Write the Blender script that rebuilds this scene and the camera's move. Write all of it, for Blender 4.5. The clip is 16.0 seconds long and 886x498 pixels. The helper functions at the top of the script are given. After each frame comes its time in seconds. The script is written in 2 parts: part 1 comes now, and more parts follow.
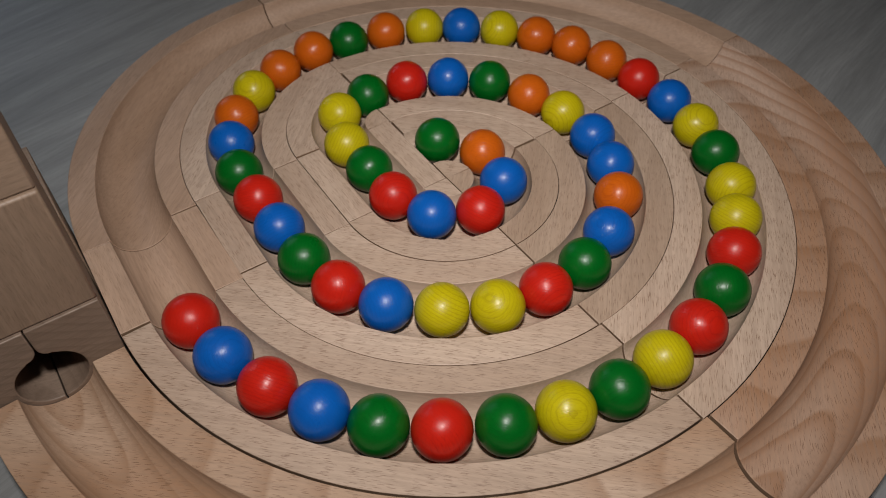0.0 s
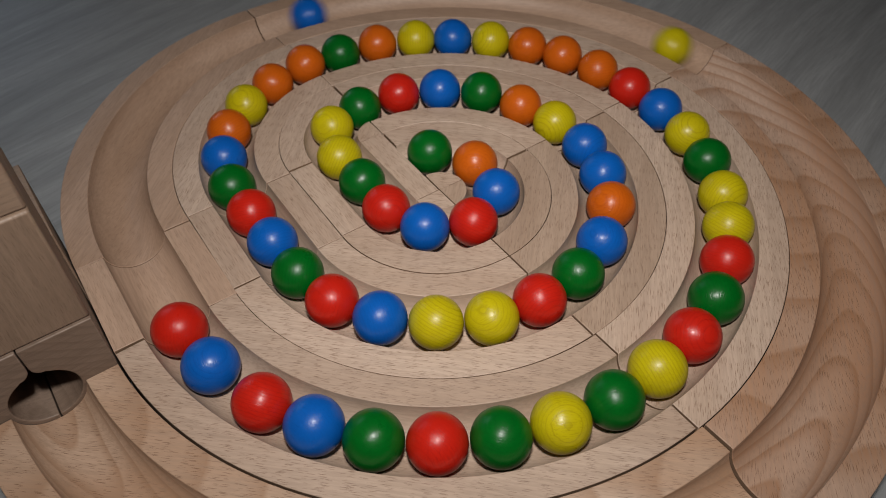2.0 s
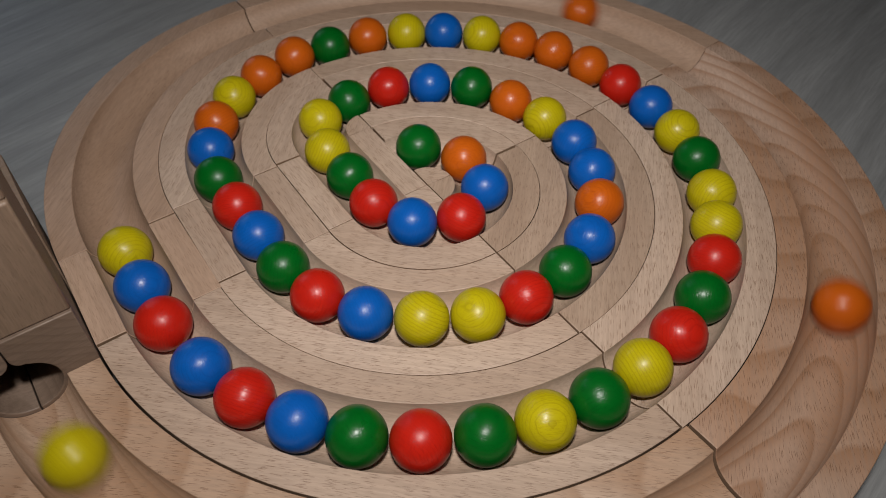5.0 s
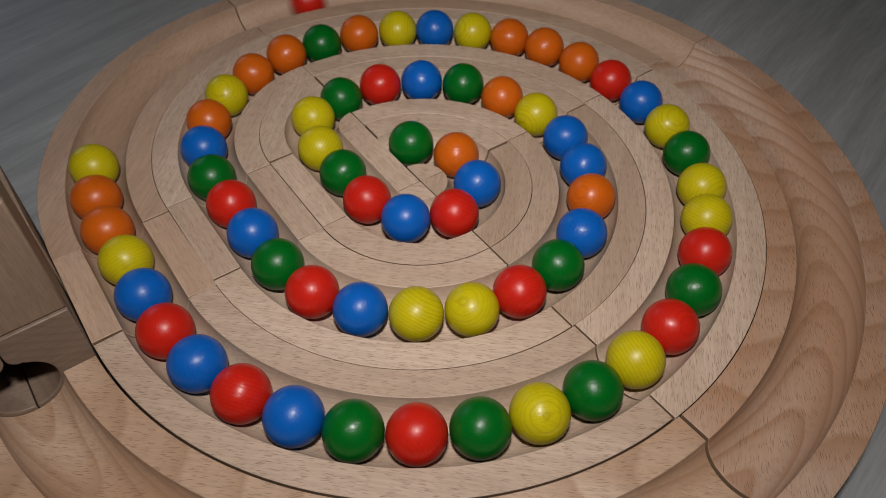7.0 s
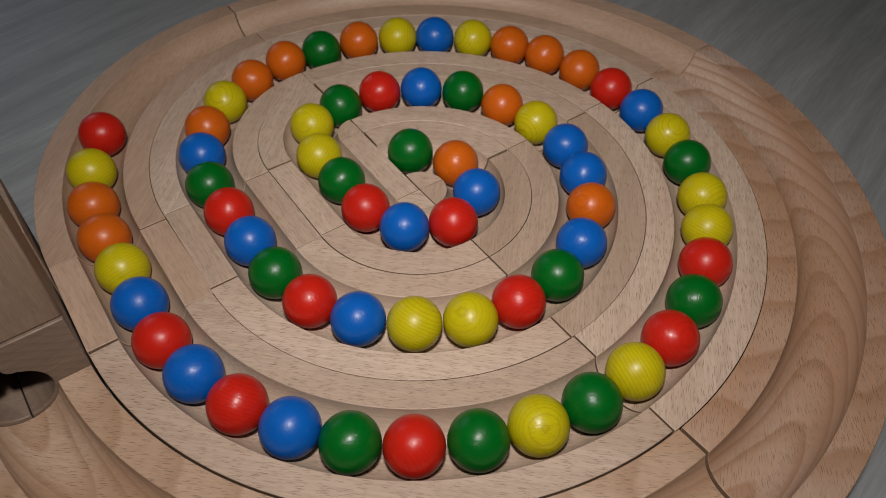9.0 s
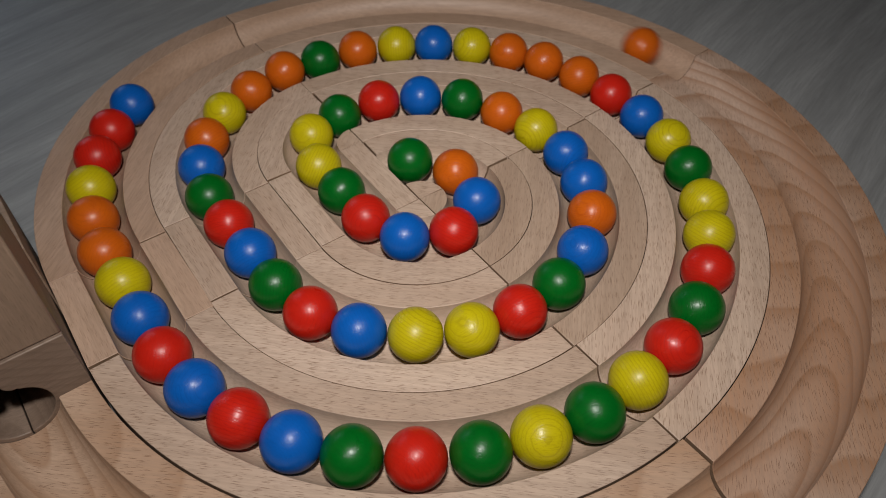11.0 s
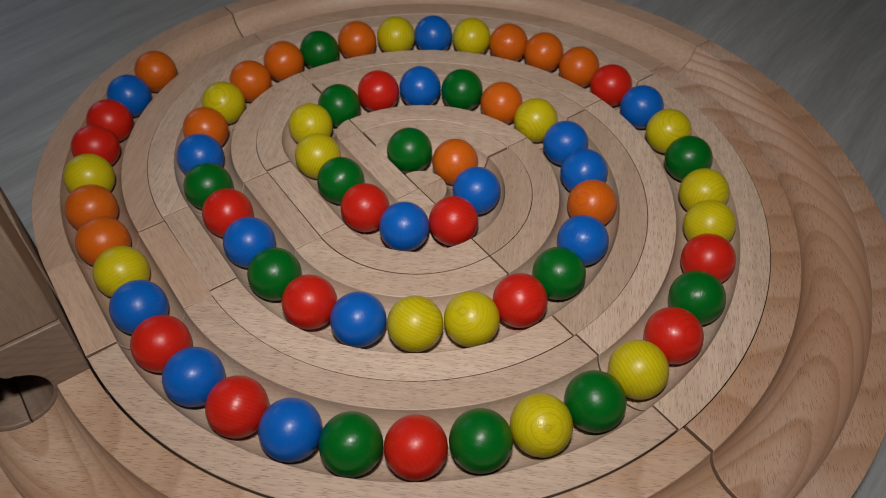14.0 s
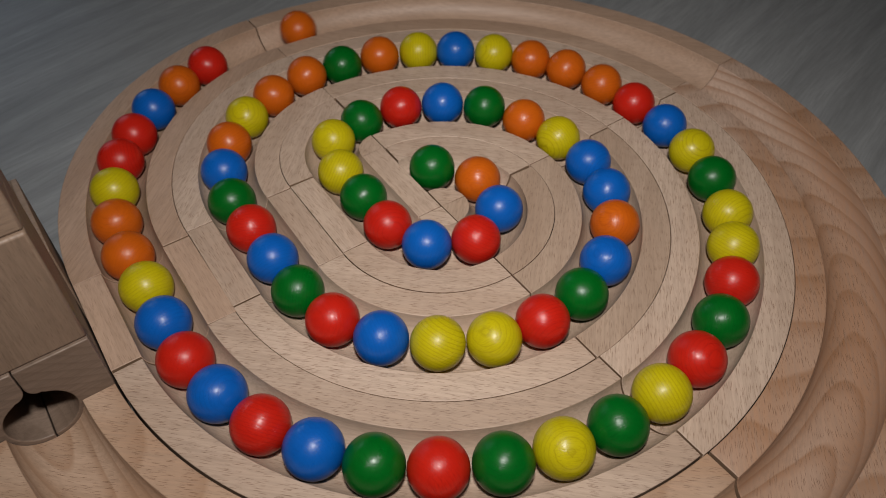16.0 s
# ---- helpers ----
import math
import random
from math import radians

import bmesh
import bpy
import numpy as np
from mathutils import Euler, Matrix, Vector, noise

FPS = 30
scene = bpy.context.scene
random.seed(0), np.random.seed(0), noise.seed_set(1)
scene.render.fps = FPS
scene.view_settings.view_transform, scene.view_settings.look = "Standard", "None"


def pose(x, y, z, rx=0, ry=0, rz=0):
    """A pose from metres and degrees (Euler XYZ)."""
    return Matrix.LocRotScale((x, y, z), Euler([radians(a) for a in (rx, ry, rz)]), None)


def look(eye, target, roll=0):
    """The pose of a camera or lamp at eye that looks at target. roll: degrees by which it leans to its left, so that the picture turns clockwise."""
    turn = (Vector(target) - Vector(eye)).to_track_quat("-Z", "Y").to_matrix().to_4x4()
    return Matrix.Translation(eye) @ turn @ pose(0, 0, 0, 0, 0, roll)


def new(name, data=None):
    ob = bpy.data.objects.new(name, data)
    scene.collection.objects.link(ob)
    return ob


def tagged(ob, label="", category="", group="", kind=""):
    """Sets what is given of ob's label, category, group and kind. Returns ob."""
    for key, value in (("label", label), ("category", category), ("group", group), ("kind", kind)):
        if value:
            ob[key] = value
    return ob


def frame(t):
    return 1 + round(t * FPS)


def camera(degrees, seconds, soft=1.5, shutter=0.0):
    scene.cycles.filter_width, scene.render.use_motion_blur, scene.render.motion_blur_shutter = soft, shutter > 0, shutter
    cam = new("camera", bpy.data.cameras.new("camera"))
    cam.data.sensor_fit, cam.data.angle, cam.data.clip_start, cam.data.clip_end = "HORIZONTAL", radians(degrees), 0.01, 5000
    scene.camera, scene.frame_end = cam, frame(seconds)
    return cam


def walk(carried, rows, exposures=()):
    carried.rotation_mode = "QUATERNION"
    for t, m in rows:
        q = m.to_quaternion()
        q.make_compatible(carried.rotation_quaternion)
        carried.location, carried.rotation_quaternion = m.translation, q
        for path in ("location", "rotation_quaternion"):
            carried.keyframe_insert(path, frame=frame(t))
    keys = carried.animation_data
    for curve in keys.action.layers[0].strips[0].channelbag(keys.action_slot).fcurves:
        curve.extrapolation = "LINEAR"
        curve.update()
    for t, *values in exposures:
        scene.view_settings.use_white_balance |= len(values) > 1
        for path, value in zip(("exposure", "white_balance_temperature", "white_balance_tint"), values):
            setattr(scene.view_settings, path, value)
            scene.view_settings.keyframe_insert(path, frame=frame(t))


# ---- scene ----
cam = camera(61.8, 16.0, soft=0.8, shutter=0.35)
cam.data.dof.use_dof, cam.data.dof.focus_distance, cam.data.dof.aperture_fstop = True, 0.318, 15.0
# seconds, eye, point looked at, lean
PATH = [
    (0.0, (-0.1660, -0.2375, 0.2914), (-0.0303, -0.0389, 0.0284), -0.57),
    (0.5, (-0.1714, -0.2346, 0.2929), (-0.0343, -0.0357, 0.0284), 0.07),
    (1.0, (-0.1663, -0.2357, 0.2965), (-0.0283, -0.0316, 0.0284), -1.28),
    (1.5, (-0.1629, -0.2373, 0.2966), (-0.0234, -0.0293, 0.0284), -1.40),
    (2.0, (-0.1635, -0.2371, 0.2933), (-0.0231, -0.0342, 0.0284), -1.12),
    (2.5, (-0.1626, -0.2366, 0.2935), (-0.0213, -0.0332, 0.0284), -0.58),
    (3.0, (-0.1663, -0.2338, 0.2946), (-0.0260, -0.0344, 0.0284), -0.27),
    (3.5, (-0.1616, -0.2348, 0.2949), (-0.0190, -0.0352, 0.0284), 0.17),
    (4.0, (-0.1598, -0.2361, 0.2925), (-0.0181, -0.0389, 0.0284), 0.36),
    (6.3, (-0.1626, -0.2388, 0.2922), (-0.0230, -0.0430, 0.0284), -0.38),
    (6.5, (-0.1630, -0.2395, 0.2921), (-0.0221, -0.0459, 0.0284), -0.17),
    (7.0, (-0.1622, -0.2385, 0.2936), (-0.0188, -0.0443, 0.0284), 0.28),
    (7.5, (-0.1618, -0.2355, 0.2961), (-0.0180, -0.0353, 0.0284), -0.40),
    (8.0, (-0.1581, -0.2369, 0.2931), (-0.0150, -0.0375, 0.0284), 0.41),
    (8.5, (-0.1585, -0.2373, 0.2924), (-0.0153, -0.0411, 0.0284), 0.58),
    (9.0, (-0.1598, -0.2359, 0.2937), (-0.0148, -0.0398, 0.0284), 0.57),
    (11.3, (-0.1565, -0.2344, 0.2945), (-0.0111, -0.0341, 0.0284), -0.52),
    (11.5, (-0.1585, -0.2343, 0.2926), (-0.0139, -0.0372, 0.0284), 0.31),
    (12.0, (-0.1595, -0.2359, 0.2926), (-0.0149, -0.0411, 0.0284), 0.17),
    (12.5, (-0.1586, -0.2355, 0.2900), (-0.0160, -0.0433, 0.0284), 0.26),
    (13.0, (-0.1617, -0.2323, 0.2930), (-0.0175, -0.0370, 0.0284), 0.67),
    (13.5, (-0.1590, -0.2343, 0.2936), (-0.0132, -0.0378, 0.0284), 0.36),
    (14.0, (-0.1582, -0.2356, 0.2912), (-0.0152, -0.0401, 0.0284), -0.26),
    (14.5, (-0.1617, -0.2355, 0.2937), (-0.0181, -0.0379, 0.0284), -1.02),
    (15.0, (-0.1615, -0.2365, 0.2912), (-0.0230, -0.0397, 0.0284), -1.54),
    (15.5, (-0.1577, -0.2324, 0.2957), (-0.0133, -0.0322, 0.0284), -0.87),
    (16.0, (-0.1601, -0.2288, 0.2960), (-0.0169, -0.0237, 0.0284), -0.46),
]
walk(cam, [(t, look(e, g, r)) for t, e, g, r in PATH])

# ---- world and light ----
world = bpy.data.worlds.new("room_light")
scene.world = world
world.use_nodes = True
world.node_tree.nodes["Background"].inputs["Color"].default_value = (0.62, 0.76, 1.0, 1)
world.node_tree.nodes["Background"].inputs["Strength"].default_value = 0.38
scene.view_settings.exposure = 0.0


def area_lamp(name, eye, target, size, watts, colour, shape="DISK", size_y=0.0, spread=180):
    data = bpy.data.lights.new(name, "AREA")
    data.shape, data.size, data.energy, data.color = shape, size, watts, colour
    if size_y:
        data.size_y = size_y
    data.spread = radians(spread)
    ob = new(name, data)
    ob.matrix_world = look(eye, target)
    return ob


# the film light just above the camera, and the evening sky in the window
area_lamp("film_light", (-0.149, -0.213, 0.437), (0.055, 0.04, 0.03), 0.04, 1.05, (1.0, 0.957, 0.925), spread=116)
area_lamp("window_light", (-0.50, 3.42, 1.45), (-0.3, 0, 0.6), 1.5, 5.2, (0.66, 0.82, 1.0), "RECTANGLE", 1.1)

# ---- measures, in metres ----
M = 0.0581         # width of a track block, and the step from ring to ring
G = 0.0152         # half the width of the groove at the top
DEEP = 0.0141      # depth of the groove
TOP = 0.030        # height of the blocks
BALL = 0.0125      # radius of a ball
BZ = TOP - 0.0016  # height of a ball's middle


# ---- materials ----
class Nodes:
    """A short way to write node trees."""

    def __init__(self, name):
        self.mat = bpy.data.materials.new(name)
        self.mat.use_nodes = True
        self.tree = self.mat.node_tree
        self.bsdf = self.tree.nodes["Principled BSDF"]

    def add(self, kind, settings=None, **links):
        node = self.tree.nodes.new(kind)
        for key, value in (settings or {}).items():
            if key == "op":
                node.operation = value
            elif key == "blend":
                node.data_type, node.blend_type = "RGBA", value
            elif key == "planar":
                node.voronoi_dimensions = "2D"
        for key, value in links.items():
            self.link(value, node.inputs[int(key[1:])] if key[0] == "i" and key[1:].isdigit() else node.inputs[key.replace("_", " ")])
        return node

    def link(self, value, socket):
        if isinstance(value, bpy.types.NodeSocket):
            self.tree.links.new(value, socket)
        else:
            socket.default_value = value

    def math(self, op, a, b=0.0, c=0.0):
        return self.add("ShaderNodeMath", {"op": op}, i0=a, i1=b, i2=c).outputs[0]

    def vec(self, op, a, b):
        return self.add("ShaderNodeVectorMath", {"op": op}, i0=a, i1=b).outputs[0]

    def mix(self, fac, a, b, blend="MIX"):
        node = self.add("ShaderNodeMix", {"blend": blend})
        self.link(fac, node.inputs[0])
        self.link(a, node.inputs[6])
        self.link(b, node.inputs[7])
        return node.outputs[2]

    def ramp(self, fac, *stops):
        node = self.add("ShaderNodeValToRGB", Fac=fac)
        while len(node.color_ramp.elements) < len(stops):
            node.color_ramp.elements.new(0.5)
        for el, (at, c) in zip(node.color_ramp.elements, stops):
            el.position, el.color = at, (c if isinstance(c, tuple) else (c, c, c)) + (1,)
        return node.outputs[0]

    def noise(self, vector, scale, detail=3.0, rough=0.5):
        return self.add("ShaderNodeTexNoise", None, Vector=vector, Scale=scale, Detail=detail, Roughness=rough).outputs[0]

    def finish(self, colour, rough, height=None, strength=0.2, distance=0.0005):
        self.link(colour, self.bsdf.inputs["Base Color"])
        self.link(rough, self.bsdf.inputs["Roughness"])
        if height is not None:
            self.link(self.add("ShaderNodeBump", None, Strength=strength, Distance=distance, Height=height).outputs[0], self.bsdf.inputs["Normal"])
        return self.mat


def beech(name, light, dark, fleck, tone=0.13, rings=0.22, grain=6.0, lie=(0.5, 5.5, 13.0), heart=None, core_mix=0.75, fleckiness=0.72, lean=0.0, waver=2.5):
    """Planed beech: grain along the object's own x, short dark flecks, soft growth rings; each block differs."""
    n = Nodes(name)
    here = n.add("ShaderNodeTexCoord").outputs["Object"]
    rnd = n.add("ShaderNodeObjectInfo").outputs["Random"]
    shift = n.vec("MULTIPLY", n.add("ShaderNodeCombineXYZ", None, i0=rnd, i1=rnd, i2=rnd).outputs[0], (3.1, 7.7, 5.3))
    p = n.vec("ADD", here, shift)
    # bend of the grain
    bend = n.noise(n.vec("MULTIPLY", p, (6, 14, 14)), 1.0, 2.0)
    p = n.vec("ADD", p, n.add("ShaderNodeCombineXYZ", None, i1=n.math("MULTIPLY", bend, 0.006), i2=n.math("MULTIPLY", bend, 0.010)).outputs[0])
    broad = n.noise(n.vec("MULTIPLY", p, (5, 40, 40)), 1.0, 3.0)
    fine = n.noise(n.vec("MULTIPLY", p, (60, 900, 900)), 1.0, 4.0, 0.65)
    wave = n.add("ShaderNodeTexWave", None, Vector=n.vec("MULTIPLY", p, lie), Scale=grain, Distortion=waver, Detail=2.0, Detail_Scale=0.7)
    wave.bands_direction, wave.wave_profile = "DIAGONAL", "SAW"
    ring = n.ramp(wave.outputs["Fac"], (0.0, 0.05), (0.55, 0.20), (0.92, 1.0), (1.0, 0.1))
    xyz = n.add("ShaderNodeSeparateXYZ", None, Vector=p).outputs
    flat = n.add("ShaderNodeCombineXYZ", None, i0=xyz[0], i1=n.math("ADD", xyz[1], n.math("MULTIPLY", xyz[2], lean))).outputs[0]
    flecks = None
    for size, low, high, weight in (((80, 1450, 1), 0.25, 0.35, 1.0), ((120, 2100, 1), 0.30, 0.42, 0.8)):
        cells = n.add("ShaderNodeTexVoronoi", {"planar": True}, Vector=n.vec("MULTIPLY", flat, size), Scale=1.0)
        dash = n.ramp(cells.outputs["Distance"], (0.115, weight), (0.16, 0.0))
        keep = n.ramp(n.add("ShaderNodeSeparateColor", None, Color=cells.outputs["Color"]).outputs[0], (low, 0.0), (high, 1.0))
        one = n.math("MULTIPLY", dash, keep)
        flecks = one if flecks is None else n.math("MAXIMUM", flecks, one)
    if not lean:      # none on the steep walls of the groove
        facing = n.add("ShaderNodeSeparateXYZ", None, Vector=n.add("ShaderNodeTexCoord").outputs["Normal"]).outputs[2]
        flecks = n.math("MULTIPLY", flecks, n.ramp(facing, (0.62, 0.0), (0.92, 1.0)))
    c = n.mix(n.ramp(broad, (0.34, 0.0), (0.70, 1.0)), light, dark)
    if heart:
        core = n.noise(n.vec("MULTIPLY", p, (5, 16, 34)), 1.0, 2.0)
        c = n.mix(n.math("MULTIPLY", n.ramp(core, (0.42, 0.0), (0.60, 1.0)), core_mix), c, heart)
    c = n.mix(n.math("MULTIPLY", ring, rings), c, tuple(v * 0.80 for v in (heart or dark)[:3]) + (1,))
    c = n.mix(n.math("MULTIPLY", n.ramp(fine, (0.40, 0.0), (0.72, 1.0)), 0.6), c, tuple(v * 0.68 for v in dark[:3]) + (1,))
    c = n.mix(n.math("MULTIPLY", flecks, fleckiness), c, fleck)
    c = n.mix(1.0, c, n.ramp(rnd, (0.0, (1 - tone, 1 - tone * 1.12, 1 - tone * 1.25)), (1.0, (1.0, 1.0, 1.0))), "MULTIPLY")
    rough = n.math("ADD", n.math("MULTIPLY", fine, 0.15), 0.44)
    return n.finish(c, rough, n.math("SUBTRACT", n.math("MULTIPLY", fine, 0.5), flecks), 0.3, 0.0003)


def paint(name, colour, deep, lines=0.15):
    """Lacquered wood: the turned wood's rings and pores show through the colour."""
    n = Nodes(name)
    here = n.add("ShaderNodeTexCoord").outputs["Object"]
    rnd = n.add("ShaderNodeObjectInfo").outputs["Random"]
    p = n.vec("ADD", here, n.add("ShaderNodeCombineXYZ", None, i0=rnd, i1=n.math("MULTIPLY", rnd, 3.0), i2=0.0).outputs[0])
    wave = n.add("ShaderNodeTexWave", None, Vector=n.vec("MULTIPLY", p, (7, 32, 70)), Scale=5.2, Distortion=2.6, Detail=2.0, Detail_Scale=0.8)
    wave.bands_direction, wave.wave_profile = "DIAGONAL", "SAW"
    line = n.ramp(wave.outputs["Fac"], (0.0, 0.3), (0.25, 0.0), (0.80, 0.0), (1.0, 1.0))
    pores = n.noise(n.vec("MULTIPLY", p, (160, 2600, 2600)), 1.0, 2.0, 0.5)
    pore = n.ramp(pores, (0.50, 0.0), (0.70, 1.0))
    cloud = n.noise(p, 110.0, 3.0)
    c = n.mix(n.math("MULTIPLY", line, n.math("ADD", n.math("MULTIPLY", rnd, 0.45), lines)), colour, deep)
    c = n.mix(n.math("MULTIPLY", pore, 0.40), c, deep)
    c = n.mix(n.math("MULTIPLY", n.ramp(cloud, (0.4, 0.0), (0.7, 1.0)), 0.18), c, deep)
    n.bsdf.inputs["Coat Weight"].default_value = 0.05
    n.bsdf.inputs["Specular IOR Level"].default_value = 0.27
    n.bsdf.inputs["Coat Roughness"].default_value = 0.22
    rough = n.math("ADD", n.math("MULTIPLY", cloud, 0.14), 0.23)
    return n.finish(c, rough, n.math("SUBTRACT", 0.0, n.math("ADD", pore, n.math("MULTIPLY", line, 0.5))), 0.21, 0.0002)


def laminate(name):
    """Grey wood-look floor boards."""
    n = Nodes(name)
    p = n.add("ShaderNodeTexCoord").outputs["Object"]
    bend = n.noise(n.vec("MULTIPLY", p, (3, 9, 1)), 1.0, 2.0)
    p = n.vec("ADD", p, n.add("ShaderNodeCombineXYZ", None, i1=n.math("MULTIPLY", bend, 0.05)).outputs[0])
    streak = n.noise(n.vec("MULTIPLY", p, (5, 60, 1)), 1.0, 5.0, 0.6)
    fine = n.noise(n.vec("MULTIPLY", p, (40, 600, 1)), 1.0, 5.0, 0.7)
    c = n.ramp(streak, (0.28, (0.1995, 0.2007, 0.1973)), (0.50, (0.2691, 0.2714, 0.268)), (0.75, (0.342, 0.3443, 0.3397)))
    c = n.mix(n.math("MULTIPLY", n.ramp(fine, (0.42, 0.0), (0.70, 1.0)), 0.45), c, (0.1402, 0.1413, 0.1402, 1))
    return n.finish(c, n.math("ADD", n.math("MULTIPLY", fine, 0.2), 0.35), fine, 0.15, 0.0004)


BEECH = beech("beech", (0.5476, 0.4126, 0.3182, 1), (0.4547, 0.3253, 0.2395, 1), (0.1482, 0.06864, 0.02964, 1))
BEECH_OUTER = beech("beech_turned", (0.507, 0.3627, 0.2652, 1), (0.4446, 0.3003, 0.2044, 1), (0.1404, 0.0663, 0.0312, 1), rings=0.65,
                    lie=(3.8, 0.9, 22.0), heart=(0.3744, 0.2067, 0.1131, 1), waver=1.6)
BEECH_WARM = beech("beech_warm", (0.4602, 0.3377, 0.2512, 1), (0.3822, 0.266, 0.188, 1), (0.1326, 0.0624, 0.02808, 1), rings=0.28, lie=(0.5, 4.0, 10.0), fleckiness=0.55)
BEECH_HEART = beech("beech_heartwood", (0.5382, 0.3884, 0.3003, 1), (0.468, 0.3198, 0.2324, 1), (0.1404, 0.0663, 0.0312, 1), rings=0.78,
                    lie=(3.8, 0.9, 22.0), heart=(0.385, 0.190, 0.092, 1), core_mix=0.70, waver=1.6)
BEECH_ROSE = beech("beech_rose", (0.4836, 0.3315, 0.2379, 1), (0.4056, 0.2652, 0.1794, 1), (0.1482, 0.0702, 0.0351, 1), rings=0.30, lie=(0.4, 2.5, 9.0), fleckiness=0.45)
# the shade inside the narrow joints, put into the side faces' colour
JOINT_SHADE = Nodes("joint_shaded_beech")
JOINT_SHADE = JOINT_SHADE.finish(JOINT_SHADE.ramp(JOINT_SHADE.noise(JOINT_SHADE.vec("MULTIPLY", JOINT_SHADE.add("ShaderNodeTexCoord").outputs["Object"], (60, 60, 700)), 1.0), (0.3, (0.1638, 0.0975, 0.0546)), (0.7, (0.2652, 0.1677, 0.1053))), 0.7)
# tower beech, darker than the tracks': the dim light there is in its colour
BEECH_CUBE_SHADED = beech("beech_cube_shaded", (0.3069, 0.2184, 0.1565, 1), (0.2538, 0.1742, 0.121, 1), (0.08264, 0.04132, 0.02243, 1), lean=0.83, fleckiness=0.28)
BEECH_END_SHADED = beech("beech_end_grain_shaded", (0.2742, 0.2011, 0.1541, 1), (0.2155, 0.1502, 0.1096, 1), (0.1044, 0.07181, 0.04896, 1), rings=0.65,
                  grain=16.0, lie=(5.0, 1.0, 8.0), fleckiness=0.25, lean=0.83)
RED = paint("red_paint", (0.48, 0.014, 0.006, 1), (0.27, 0.006, 0.004, 1))
ORANGE = paint("orange_paint", (0.50, 0.098, 0.005, 1), (0.30, 0.045, 0.003, 1))
YELLOW = paint("yellow_paint", (0.468, 0.39, 0.00468, 1), (0.2496, 0.1872, 0.00312, 1), 0.38)
GREEN = paint("green_paint", (0.000468, 0.1014, 0.00936, 1), (0.000312, 0.0468, 0.00468, 1))
BLUE = paint("blue_paint", (0.00312, 0.0936, 0.39, 1), (0.00312, 0.0546, 0.2496, 1))
FLOOR = laminate("grey_laminate")
WALL = Nodes("wall_paint")
WALL = WALL.finish((0.30, 0.30, 0.295, 1), 0.8, WALL.noise(WALL.add("ShaderNodeTexCoord").outputs["Object"], 300.0), 0.1)


# ---- meshes ----
def mesh_of(name, bm, material, smooth=35):
    mesh = bpy.data.meshes.new(name)
    bmesh.ops.recalc_face_normals(bm, faces=bm.faces)
    bm.to_mesh(mesh)
    bm.free()
    mesh.materials.append(material)
    for poly in mesh.polygons:
        poly.use_smooth = True
    mesh.set_sharp_from_angle(angle=radians(smooth))
    return mesh


def shade_sides(ob):
    """Colours a track block's upright faces darker than its planed top, as painted joint shade."""
    ob.data.materials.append(JOINT_SHADE)
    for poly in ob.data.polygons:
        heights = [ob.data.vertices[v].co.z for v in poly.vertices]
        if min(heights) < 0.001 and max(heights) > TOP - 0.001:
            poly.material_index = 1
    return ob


def soft_edges(ob, width=0.0003):
    mod = ob.modifiers.new("worn_edge", "BEVEL")
    mod.width, mod.segments, mod.limit_method, mod.angle_limit = width, 2, "ANGLE", radians(40)
    mod.harden_normals, mod.material = False, 0
    return ob


def box(name, size, material, at):
    bm = bmesh.new()
    bmesh.ops.create_cube(bm, size=1.0, matrix=Matrix.Diagonal((*size, 1)))
    ob = new(name, mesh_of(name, bm, material))
    ob.matrix_basis = at
    return ob


def swept(sections):
    """A solid through a row of closed sections with the same number of points."""
    bm = bmesh.new()
    rings = [[bm.verts.new(p) for p in sec] for sec in sections]
    count = len(rings[0])
    for a, b in zip(rings, rings[1:]):
        for i in range(count):
            bm.faces.new((a[i], a[(i + 1) % count], b[(i + 1) % count], b[i]))
    bm.faces.new(rings[0])
    bm.faces.new(reversed(rings[-1]))
    return bm


def groove_profile(half, steps=22, radius=G):
    """Half-width points of a block with a round groove: across, up."""
    big = (radius**2 + DEEP**2) / (2 * DEEP)
    reach = math.asin(radius / big)
    arc = [(big * math.sin(a), TOP - DEEP + big * (1 - math.cos(a))) for a in np.linspace(reach, -reach, steps + 1)]
    return [(-half[0], 0.0), (half[1], 0.0), (half[1], TOP)] + arc + [(-half[0], TOP)]


# ---- room ----
floor = box("floor", (11, 11, 0.02), FLOOR, pose(0, 0, -0.01, 0, 0, 15))
tagged(floor, "grey wood-look laminate floor with dark streaks", "floor", kind="structure")

WIDE, HIGH = 7.2, 2.5


def wall_with_window(name, at, x0, x1, z0, z1):
    """A wall with one opening, in four pieces joined into one mesh."""
    bm = bmesh.new()
    for (ax, az), (bx, bz) in (((-WIDE / 2, 0), (x0, HIGH)), ((x1, 0), (WIDE / 2, HIGH)), ((x0, 0), (x1, z0)), ((x0, z1), (x1, HIGH))):
        m = Matrix.Translation(((ax + bx) / 2, 0, (az + bz) / 2)) @ Matrix.Diagonal((bx - ax, 0.1, bz - az, 1))
        bmesh.ops.create_cube(bm, size=1.0, matrix=m)
    ob = new(name, mesh_of(name, bm, WALL))
    ob.matrix_basis = at
    return ob


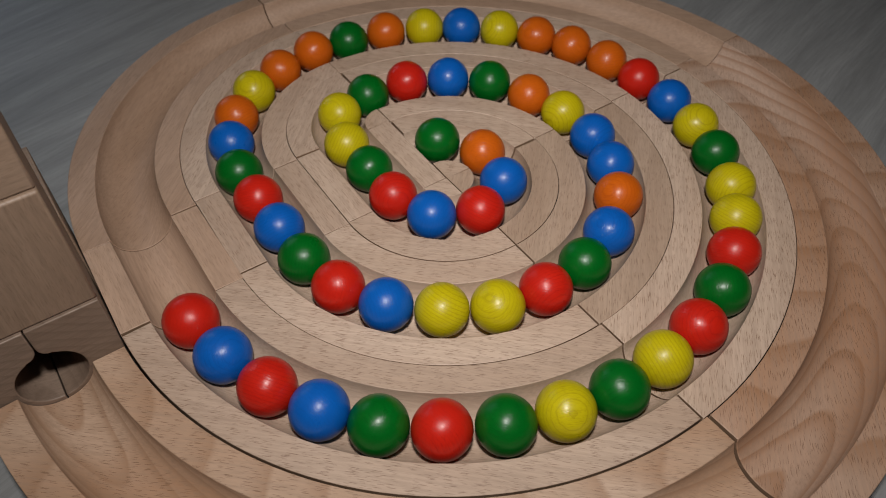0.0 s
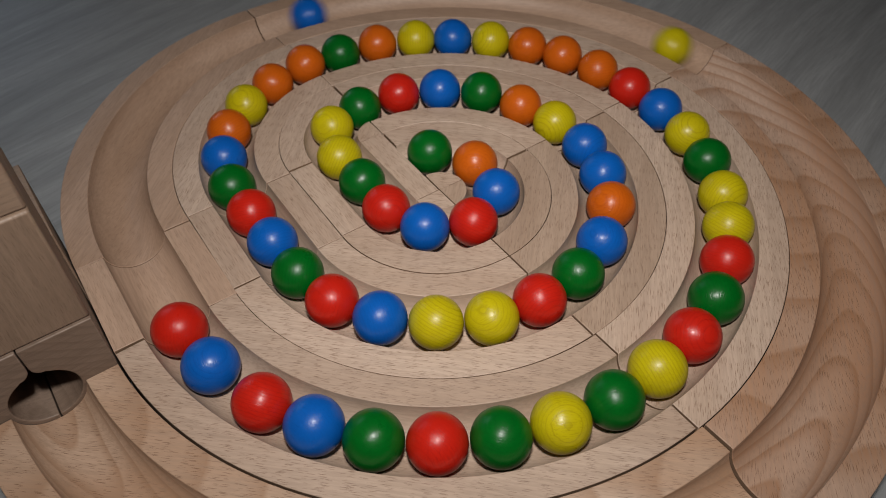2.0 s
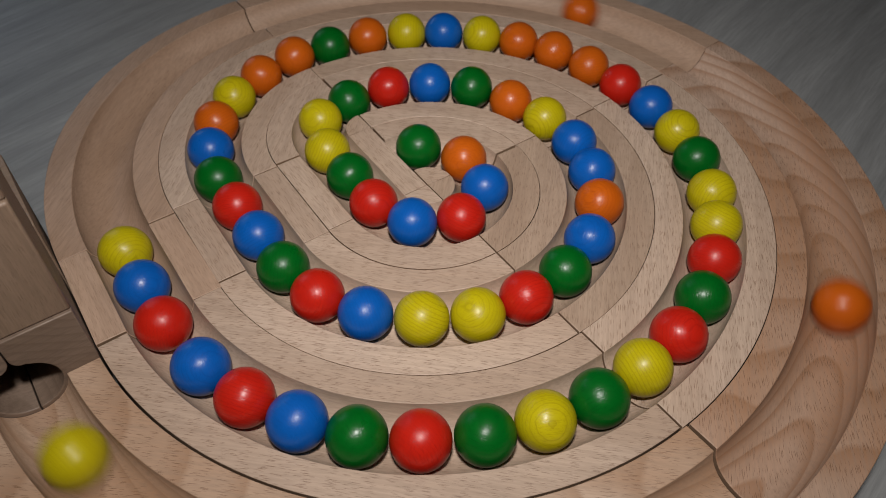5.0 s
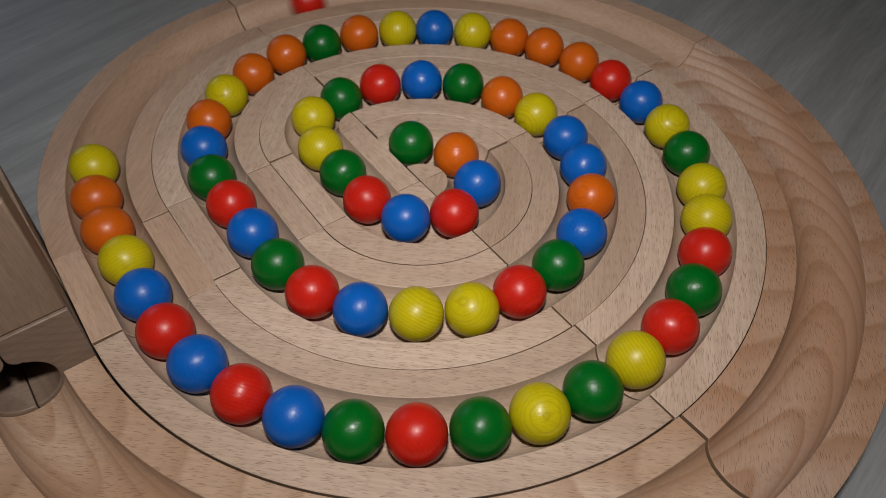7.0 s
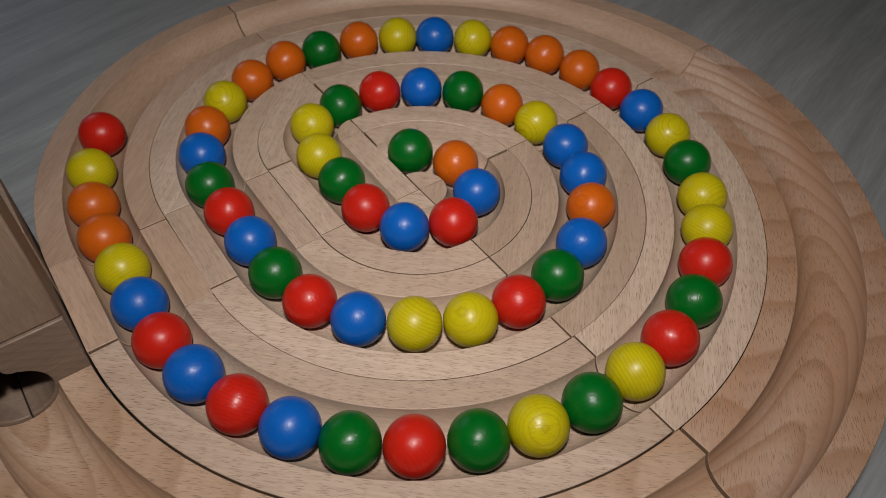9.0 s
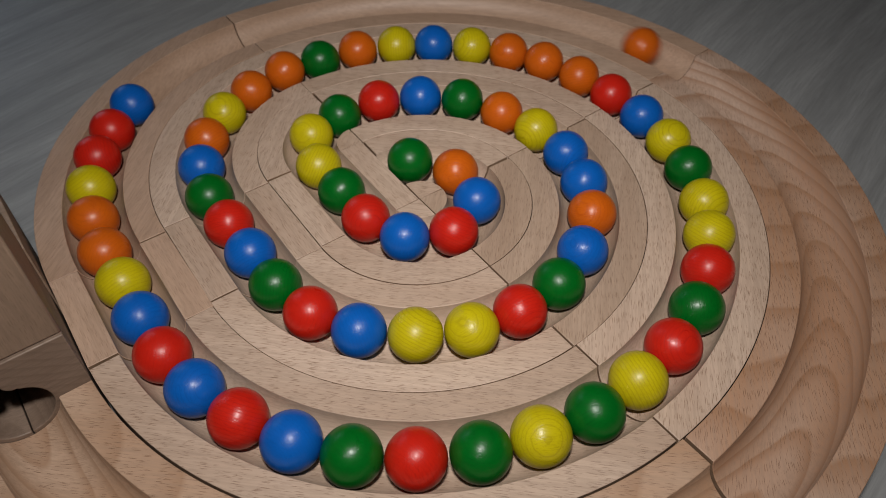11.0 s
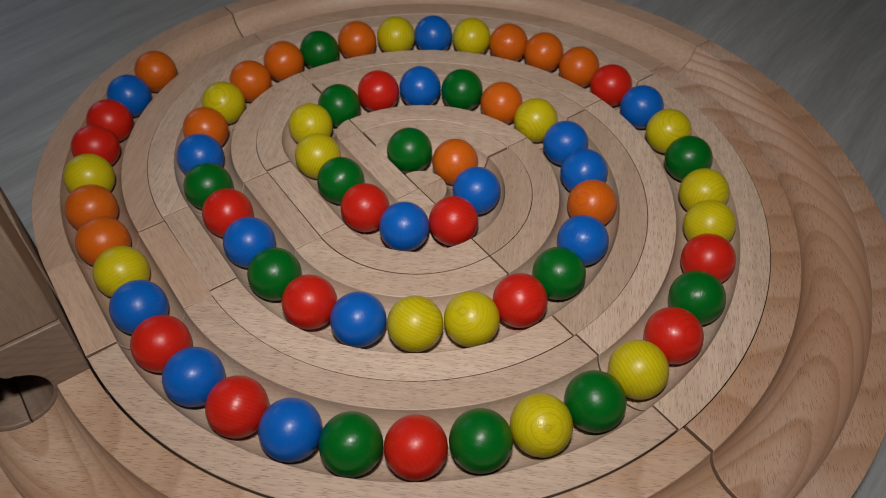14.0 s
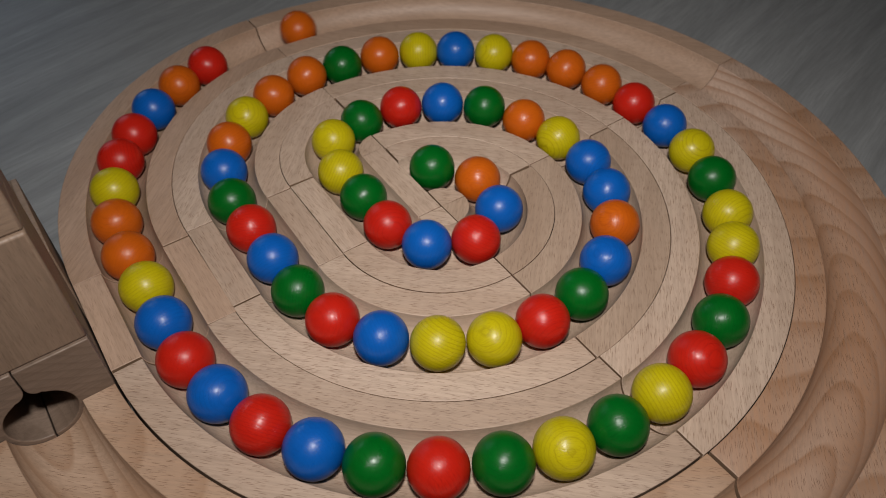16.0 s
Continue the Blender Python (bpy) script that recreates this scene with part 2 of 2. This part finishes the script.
north = wall_with_window("wall_north", pose(0, 3.5, 0), -1.3, 0.3, 0.85, 2.05)
tagged(north, "plain off-white painted wall with a window opening", "wall", kind="structure")
for name, x, y, a in (("wall_south", 0, -3.5, 0), ("wall_east", 3.5, 0, 90), ("wall_west", -3.5, 0, 90)):
    w = box(name, (WIDE, 0.1, HIGH), WALL, pose(x, y, HIGH / 2, 0, 0, a))
    tagged(w, "plain off-white painted room wall", "wall", kind="structure")
tagged(box("ceiling", (7.2, 7.2, 0.1), WALL, pose(0, 0, 2.55)), "plain white painted ceiling", "ceiling", kind="structure")


# ---- track blocks ----
def curved_block(ring, centre, middle, label, material=BEECH, nudge=(0, 0), turn=0.0, trims=(0.5, 0.5), inside=0.00012, outside=0.00012):
    """A quarter of ring number 1 to 4 about centre; middle: the direction of its middle, in degrees."""
    rc = (ring - 0.5) * M
    inner = min(M / 2 - inside, rc - 0.0003)
    prof = groove_profile((inner, M / 2 - outside))
    cut0, cut1 = ((v + 0.2) / 1000 / rc for v in trims)
    half = math.pi / 4
    sections = []
    for a in np.linspace(-math.pi / 2 - half + cut0, -math.pi / 2 + half - cut1, 10 + 10 * ring):
        sections.append([((rc + u) * math.cos(a), (rc + u) * math.sin(a), z) for u, z in prof])
    ob = new("curved_track_block", mesh_of("curved_track_block", swept(sections), material))
    ob.matrix_basis = pose(centre[0] + nudge[0], centre[1] + nudge[1], -0.00002 * ring - (0.00001 if middle in (45, 225) else 0.0), 0, 0, middle - 270 + turn)
    soft_edges(shade_sides(ob))
    return tagged(ob, label, "track block", "spiral track blocks")


def straight_block(x, label, nudge=(0, 0), turn=0.0, material=BEECH, outside=0.00015):
    prof = groove_profile((M / 2 - outside, M / 2 - 0.00015))
    sections = [[(y, -u, z) for u, z in prof] for y in np.linspace(-M / 2 + 0.00015, M / 2 - 0.00015, 3)]
    ob = new("straight_track_block", mesh_of("straight_track_block", swept(sections), material))
    ob.matrix_basis = pose(x + nudge[0], M / 2 + nudge[1], 0, 0, 0, 90 + turn)
    soft_edges(shade_sides(ob))
    return tagged(ob, label, "track block", "spiral track blocks")


A, B = (0.0, 0.0), (0.0, M)
NAMES = {1: "innermost tight", 2: "second-ring", 3: "third-ring", 4: "wide outer"}
LL, LR, TR, TL = 225, 315, 45, 135
# ring, centre, middle, nudge in mm, turn in degrees, what is short at either end in mm
CURVES = [
    (1, A, LL, (-1.0, 0.3), 0, (-0.7, -0.1)), (1, A, LR, (-0.4, 0.2), 0, (-0.2, 1.2)), (1, A, TR, (-0.4, 0.2), 0, (-0.7, 0.6)),
    (1, B, TL, (0.2, 0.3), 0, (-0.1, 1.1)),
    (2, A, LL, (-1.2, 0.3), 0, (-0.7, -0.2)), (2, A, LR, (-0.3, 0.2), 0, (-0.2, 1.6)), (2, A, TR, (-0.1, 0.1), 0, (-1.1, 1.2)),
    (2, B, TL, (0.1, 0.2), 0, (-0.8, 1.2)),
    (3, A, LL, (-0.8, 0.4), 0, (2.0, -1.4)), (3, A, LR, (0, 0.4), 0, (1.1, 0.9)), (3, A, TR, (0.2, 0.1), 0, (-0.2, 0.5)),
    (3, B, TL, (0.5, 0.0), 0, (2.5, -0.9)),
    (4, A, LL, (-0.9, 0.5), 2.2, (0.4, 2.7)), (4, A, LR, (-0.1, 0.4), 1.2, (1.3, 0.8)), (4, A, TR, (0, 0), 0.5, (2.0, 0.0)),
]
WOOD = {(1, LR): BEECH_WARM, (2, LR): BEECH_WARM,
        (4, LL): BEECH_OUTER, (4, LR): BEECH_HEART, (4, TR): BEECH_ROSE, (3, TL): BEECH_ROSE}
# blocks whose outer side stands back from the ring outside them, in metres
WORN = {(3, LL): 0.0008, (3, LR): 0.0002, (3, TR): 0.0001}
NUDGE = {(ring, middle): nudge for ring, centre, middle, nudge, turn, trims in CURVES}
for ring, centre, middle, nudge, turn, trims in CURVES:
    # a block that was pushed towards the centre is planed narrower on its inner side
    near = NUDGE.get((ring - 1, middle), nudge)
    out = (math.cos(radians(middle)), math.sin(radians(middle)))
    pressed = max(0.0, sum((n - v) * o for n, v, o in zip(near, nudge, out))) / 1000
    curved_block(ring, centre, middle, f"{NAMES[ring]} quarter-circle beech track block with a round groove",
                 WOOD.get((ring, middle), BEECH),
                 (nudge[0] / 1000, nudge[1] / 1000), turn, trims, 0.00012 + pressed, WORN.get((ring, middle), 0.00012))
for ring, nudge, turn in ((1, (-0.4, 1.2), -1.0), (2, (-0.5, 1.2), -1.2), (3, (-0.3, -1.2), -0.8)):
    straight_block(-(ring - 0.5) * M, "short straight beech track block with a round groove", (nudge[0] / 1000, nudge[1] / 1000), turn,
                   material=BEECH_ROSE if ring == 3 else BEECH, outside=0.0005 if ring == 3 else 0.00015)


# ---- tower ----
TX, TY = -0.2041, -0.0080    # middle and front of the tower
HOLE = 0.0140


def tunnel_half(side):
    """Half of the gate block: side -1 or 1. The two halves leave a round tunnel between them."""
    prof = [(0.0003, 0.0)]
    prof.append((M / 2, 0.0))
    prof.append((M / 2, 0.062))
    prof.append((0.0003, 0.062))
    top = TOP + 0.002 + HOLE
    for a in np.linspace(0.0, math.pi / 2, 5):      # rounded lip beside the seam
        prof.append((0.0003 + 0.005 * (1 - math.cos(a)), top + 0.005 - 0.005 * math.sin(a) - 0.0006))
    for a in np.linspace(math.pi / 2 - 0.42, -math.pi / 2, 18):
        prof.append((max(0.0003, HOLE * math.cos(a)), TOP + 0.002 + HOLE * math.sin(a)))
    if side < 0:
        prof = [(-x, z) for x, z in prof]
    sections = [[(TX + x, y, z) for x, z in prof] for y in (TY, TY + 0.029, TY + M)]
    ob = new("tunnel_half_block", mesh_of("tunnel_half_block", swept(sections), BEECH_END_SHADED))
    soft_edges(ob, 0.0005)
    return tagged(ob, "half of a beech gate block with a round tunnel", "block", "tower blocks")


tunnel_half(-1)
tunnel_half(1)


def cube_block(label, x, y, z, size, upright=False):
    ob = soft_edges(box("wooden_block", size, BEECH_CUBE_SHADED, pose(x, y, z + size[2] / 2, 0, 90 if upright else 0, 0)), 0.0011)
    return tagged(ob, label, "block", "tower blocks")


cube_block("beech cube standing on the gate of the tower", TX + 0.0002, TY + 0.0012 + M / 2, 0.062, (0.058, M, M), True)
cube_block("beech cube on top of the tower", TX + 0.0002, TY + 0.0028 + M / 2, 0.120, (M, M, 0.058))


def hollow_block(x, y, wide, high):
    """The covered ball store behind the gate, with an opening to the tunnel."""
    h, t = M / 2, 0.003
    root = new("hollow_block")
    root.matrix_basis = pose(x, y, 0)
    walls = [("side_wall", (-wide + t / 2, 0, high / 2), (t, M, high)), ("side_wall", (-t / 2, 0, high / 2), (t, M, high)),
             ("back_wall", (-wide / 2, h - t / 2, (high - t) / 2), (wide - 2 * t, t, high - t)),
             ("lid", (-wide / 2, 0, high - t / 2), (wide - 2 * t, M, t)),
             ("front_wall", (-t - 0.0055, -h + t / 2, (high - t) / 2), (0.011, t, high - t)),
             ("front_wall", (-0.5 * (0.045 + wide - t), -h + t / 2, (high - t) / 2), (wide - t - 0.045, t, high - t))]
    for name, at, size in walls:
        soft_edges(box(name, size, BEECH_CUBE_SHADED, pose(*at)), 0.0004).parent = root
    return tagged(root, "low hollow beech block of the ball store behind the tower", "block", "tower blocks")


STORE = (-0.1742, TY + M + 0.0003 + M / 2)
hollow_block(*STORE, 1.5 * M, 0.061)


# ---- balls ----
def ball_mesh(name, material):
    bm = bmesh.new()
    bmesh.ops.create_uvsphere(bm, u_segments=36, v_segments=20, radius=BALL)
    return mesh_of(name, bm, material, 180)


KINDS = {"R": ("red_ball", RED, "red"), "O": ("orange_ball", ORANGE, "orange"), "Y": ("yellow_ball", YELLOW, "yellow"),
         "G": ("green_ball", GREEN, "green"), "B": ("blue_ball", BLUE, "blue")}
MESHES = {k: ball_mesh(v[0], v[1]) for k, v in KINDS.items()}


def run(s):
    """Place on the spiral's middle line, s metres on from the tower's mouth, and the direction of travel."""
    if s < 0:
        return Vector((-3.5 * M, -s, BZ + min(0.0025, -s * 0.2))), Vector((0, -1, 0))
    for ring in (4, 3, 2, 1):
        legs = [(A, ring - 0.5, 180, 270)]
        if ring > 1:
            legs += [(B, ring - 1.5, 90, 90), (None, ring - 1.5, 0, 0)]
        for centre, r, a0, span in legs:
            r *= M
            length = M if centre is None else radians(span) * r
            if s <= length:
                if centre is None:
                    return Vector((-r, M - s, BZ)), Vector((0, -1, 0))
                a = radians(a0) + s / r
                return Vector((centre[0] + r * math.cos(a), centre[1] + r * math.sin(a), BZ)), Vector((-math.sin(a), math.cos(a), 0))
            s -= length
    return Vector((0, 0.5 * M, BZ)), Vector((-1, 0, 0))


def ball(kind, where, label):
    ob = new(KINDS[kind][0], MESHES[kind])
    ob.matrix_basis = Matrix.Translation(where) @ Euler([random.uniform(0, 6.28) for _ in range(3)]).to_matrix().to_4x4()
    return tagged(ob, label.format(KINDS[kind][2]), "ball", "wooden balls")


# from the innermost ball outwards: colour and way along the spiral in mm
RESTING = "GOBRBRGYYGRBGOYBBOBGRYYBRGBRGBOYOOGOYBYOOORBYGYYRGRYGYGRGBR"
REST_AT = (2763.1, 2737.4, 2711.2, 2684.3, 2657.4, 2632.0, 2606.8, 2582.2, 2554.4, 2531.1, 2506.0, 2481.5, 2456.8, 2431.5, 2406.9, 2381.3, 2356.6, 2332.2, 2305.7, 2280.3, 2254.9, 2230.2, 2204.8, 2179.3, 2154.8, 2130.0, 2104.6, 2079.5, 2055.3, 2029.9, 2006.3, 1981.3, 1956.2, 1930.1, 1905.9, 1880.8, 1855.6, 1831.7, 1806.9, 1782.6, 1758.8, 1733.4, 1708.4, 1682.5, 1657.2, 1633.1, 1606.5, 1583.3, 1559.4, 1533.9, 1508.1, 1482.6, 1457.2, 1432.0, 1406.9, 1381.5, 1356.4, 1331.4, 1306.4)
# how far each lies off the middle line, outwards, in tenths of a mm
REST_OFF = (26, 2, 0, -10, -15, 11, 3, 0, 14, 12, 26, 26, 26, 10, 6, 11, 7, 11, 2, -1, -5, -1, -9, 6, 16, 11, 13, 9, 11, 14, 16, 13, 10, 23, 19, 26, 26, 26, 26, 26, 26, 20, 12, 12, 16, 15, 15, 9, 7, 6, 1, -7, 0, -1, 0, 4, 11, 12, 12)
for kind, s, off in zip(RESTING, REST_AT, REST_OFF):
    place, way = run(s / 1000)
    out = Vector((way.y, -way.x, 0)) * off / 10000
    lift = 0.0032 - math.sqrt(0.0032**2 - out.length**2)
    ball(kind, place + out + Vector((0, 0, lift)), "{} lacquered wooden ball resting in the spiral groove")

# the balls that roll: colour, then seconds and mm along the spiral
ROLLING = [
    ("B", [(0, 1279.9), (0.5, 1277.5), (1.1, 1276.9), (1.5, 1275.7), (2.52, 1275.4), (2.7, 1280.0), (16, 1281.2)]),
    ("R", [(0, 1254.6), (0.5, 1251.7), (1.1, 1251.0), (1.5, 1249.4), (2.5, 1249.2), (2.65, 1254.0), (3.0, 1256.2), (3.5, 1251.8), (4.0, 1249.4), (4.1, 1249.3), (5.75, 1250.1), (5.95, 1256.0), (16, 1256.8)]),
    ("B", [(0, -75), (0.3, -75), (0.6, 3.3), (0.7, 82.7), (0.8, 160.5), (1.0, 315.5), (1.1, 379.0), (1.2, 440.2), (1.3, 503.1), (1.4, 566.3), (1.5, 628.0), (1.6, 690.4), (1.7, 751.4), (1.85, 840.4), (2.0, 928.1), (2.1, 988.3), (2.2, 1048.7), (2.3, 1108.8), (2.4, 1169.5), (2.49, 1222.5), (2.7, 1224.6), (3.0, 1230.8), (3.5, 1226.4), (4.1, 1223.0), (5.75, 1224.1), (5.95, 1230.7), (16, 1231.9)]),
    ("Y", [(0, -75), (0.85, -75), (1.1, 16.5), (1.3, 177.8), (1.5, 332.0), (1.6, 397.3), (1.7, 464.5), (1.8, 532.1), (1.9, 599.9), (2.0, 663.2), (2.1, 721.5), (2.25, 812.5), (2.4, 902.2), (2.5, 963.4), (2.6, 1027.8), (2.8, 1149.0), (2.88, 1192.7), (3.0, 1205.6), (3.5, 1200.9), (4.0, 1196.8), (4.1, 1197.1), (5.75, 1198.3), (5.95, 1205.7), (16, 1206.7)]),
    ("O", [(0, -75), (3.65, -75), (3.95, 4.6), (4.0, 41.4), (4.15, 159.8), (4.4, 348.4), (4.6, 477.7), (4.8, 605.0), (5.0, 726.6), (5.2, 848.6), (5.4, 969.2), (5.6, 1092.1), (5.74, 1172.4), (5.95, 1181.0), (16, 1182.1)]),
    ("O", [(0, -75), (4.15, -75), (4.45, 16.5), (4.65, 177.9), (4.85, 332.3), (5.05, 464.7), (5.25, 595.1), (5.45, 716.6), (5.65, 838.7), (5.85, 961.4), (6.05, 1087.4), (6.16, 1151.9), (6.3, 1155.4), (16, 1155.6)]),
    ("Y", [(0, -75), (4.65, -75), (4.95, 16.5), (5.15, 177.9), (5.35, 332.4), (5.55, 467.9), (5.75, 598.0), (5.95, 719.4), (6.15, 840.7), (6.3, 932.4), (6.4, 997.7), (6.5, 1067.4), (6.6, 1122.3), (6.7, 1127.5), (7.0, 1129.3), (7.4, 1127.6), (10.3, 1127.9), (10.5, 1130.4), (16, 1129.8)]),
    ("R", [(0, -75), (5.25, -75), (5.56, 16.4), (5.76, 177.9), (5.96, 310.1), (6.15, 414.3), (6.3, 504.3), (6.4, 566.0), (6.5, 628.7), (6.6, 686.3), (6.7, 743.7), (6.85, 831.1), (7.0, 915.0), (7.1, 973.2), (7.2, 1031.5), (7.3, 1089.7), (7.37, 1097.6), (7.5, 1096.1), (10.3, 1096.0), (10.45, 1104.4), (16, 1105.2)]),
    ("R", [(0, -75), (8.4, -75), (8.65, 4.2), (8.7, 32.0), (8.9, 180.4), (9.1, 327.4), (9.2, 390.6), (9.4, 515.2), (9.6, 639.0), (9.8, 757.8), (10.0, 877.2), (10.2, 1001.4), (10.33, 1078.5), (10.5, 1080.5), (16, 1082.0)]),
    ("B", [(0, -75), (8.9, -75), (9.15, -8), (9.2, 16.8), (9.4, 178.4), (9.6, 330.4), (9.8, 460.6), (10.0, 586.2), (10.2, 707.2), (10.4, 826.2), (10.6, 946.2), (10.72, 1021.3), (10.8, 1051.3), (10.95, 1055.8), (16, 1057.4)]),
    ("O", [(0, -75), (9.65, -75), (9.95, 16.7), (10.15, 178.4), (10.35, 325.1), (10.55, 442.1), (10.75, 547.9), (10.95, 647.6), (11.15, 749.7), (11.3, 833.1), (11.4, 889.9), (11.5, 944.0), (11.6, 1000.2), (11.68, 1029.3), (11.9, 1023.3), (12.7, 1023.8), (14.5, 1031.8), (15.2, 1032.1), (15.32, 1030.7), (16, 1031.0)]),
    ("R", [(0, -75), (13.4, -75), (13.7, 17.1), (13.9, 166.3), (14.1, 309.7), (14.2, 369.7), (14.3, 427.8), (14.4, 487.5), (14.5, 547.9), (14.6, 607.8), (14.7, 665.4), (14.8, 723.0), (14.95, 809.4), (15.1, 897.0), (15.2, 953.0), (15.29, 1004.1), (15.45, 1004.2), (16, 1005.8)]),
    ("O", [(0, -75), (14.2, -75), (14.5, -36), (14.6, 58.5), (14.8, 203.4), (15.0, 346.9), (15.1, 410.0), (15.2, 470.9), (15.3, 532.7), (15.4, 592.9), (15.5, 652.7), (15.6, 710.1), (15.7, 768.5), (15.8, 826.0), (15.9, 880.9), (16.0, 937.0)]),
]
# how far each comes to rest off the middle line, outwards, in mm
ROLL_OFF = (1.1, 1.35, 1.2, 0.1, 0.4, 0.4, 1.0, 1.5, 1.0, 1.0, 1.0, 1.1, 0.0)


def smooth_rows(pairs):
    """Seconds and way at every film frame, gliding through the pairs."""
    t, s = (np.array(v, float) for v in zip(*pairs))
    slope = np.diff(s) / np.diff(t)
    m = np.zeros(len(t))
    for i in range(1, len(t) - 1):
        if slope[i - 1] * slope[i] > 0:
            m[i] = 2 * slope[i - 1] * slope[i] / (slope[i - 1] + slope[i])
    rows = []
    for f in range(0, int(16.0 * FPS) + 1):
        now = f / FPS
        i = min(max(int(np.searchsorted(t, now, side="right")) - 1, 0), len(t) - 2)
        h = t[i + 1] - t[i]
        u = min(max((now - t[i]) / h, 0.0), 1.0)
        rows.append((now, (2 * u**3 - 3 * u**2 + 1) * s[i] + (u**3 - 2 * u**2 + u) * h * m[i] + (3 * u**2 - 2 * u**3) * s[i + 1] + (u**3 - u**2) * h * m[i + 1]))
    return rows


def waiting_place(number):
    """A place in the store: six balls to a layer."""
    layer, k = divmod(number, 6)
    return Vector((STORE[0] - 0.0162 - 0.0258 * (k % 3), STORE[1] + (-0.0129, 0.0129)[k // 3], BALL + 0.0002 + 0.0252 * layer))


def motions():
    waiting = 0
    for (kind, pairs), rest in zip(ROLLING, ROLL_OFF):
        ob = ball(kind, (0, 0, 0), "{} lacquered wooden ball rolling round the spiral")
        spin = Euler([random.uniform(0, 6.28) for _ in range(3)]).to_quaternion()
        from_shaft = pairs[0][1] < 0
        if from_shaft:
            start, waiting = waiting_place(waiting), waiting + 1
        rows, last = [], None
        samples = smooth_rows([(t, s / 1000) for t, s in pairs])
        for i, (t, s) in enumerate(samples):
            place, way = run(s)
            place += Vector((way.y, -way.x, 0)) * rest / 1000 * min(max((s - 0.9) / 0.1, 0.0), 1.0)
            if from_shaft and s < -0.04:
                u = min(max((s - samples[0][1]) / (-0.04 - samples[0][1]), 0.0), 1.0)
                place = start.lerp(Vector((-3.5 * M, 0.04, BZ)), u)
            if last is not None and abs(s - last) > 1e-7:
                turn = min(max((s - last) / BALL, -radians(85)), radians(85))
                axis = Vector((0, 0, 1)).cross(way)
                spin = Matrix.Rotation(turn, 4, axis).to_quaternion() @ spin
            moving = last is None or abs(s - last) > 1e-7
            nxt = samples[min(i + 1, len(samples) - 1)][1]
            if moving or abs(nxt - s) > 1e-7 or i == len(samples) - 1:
                rows.append((t, Matrix.Translation(place) @ spin.to_matrix().to_4x4()))
            last = s
        walk(ob, rows)


motions()
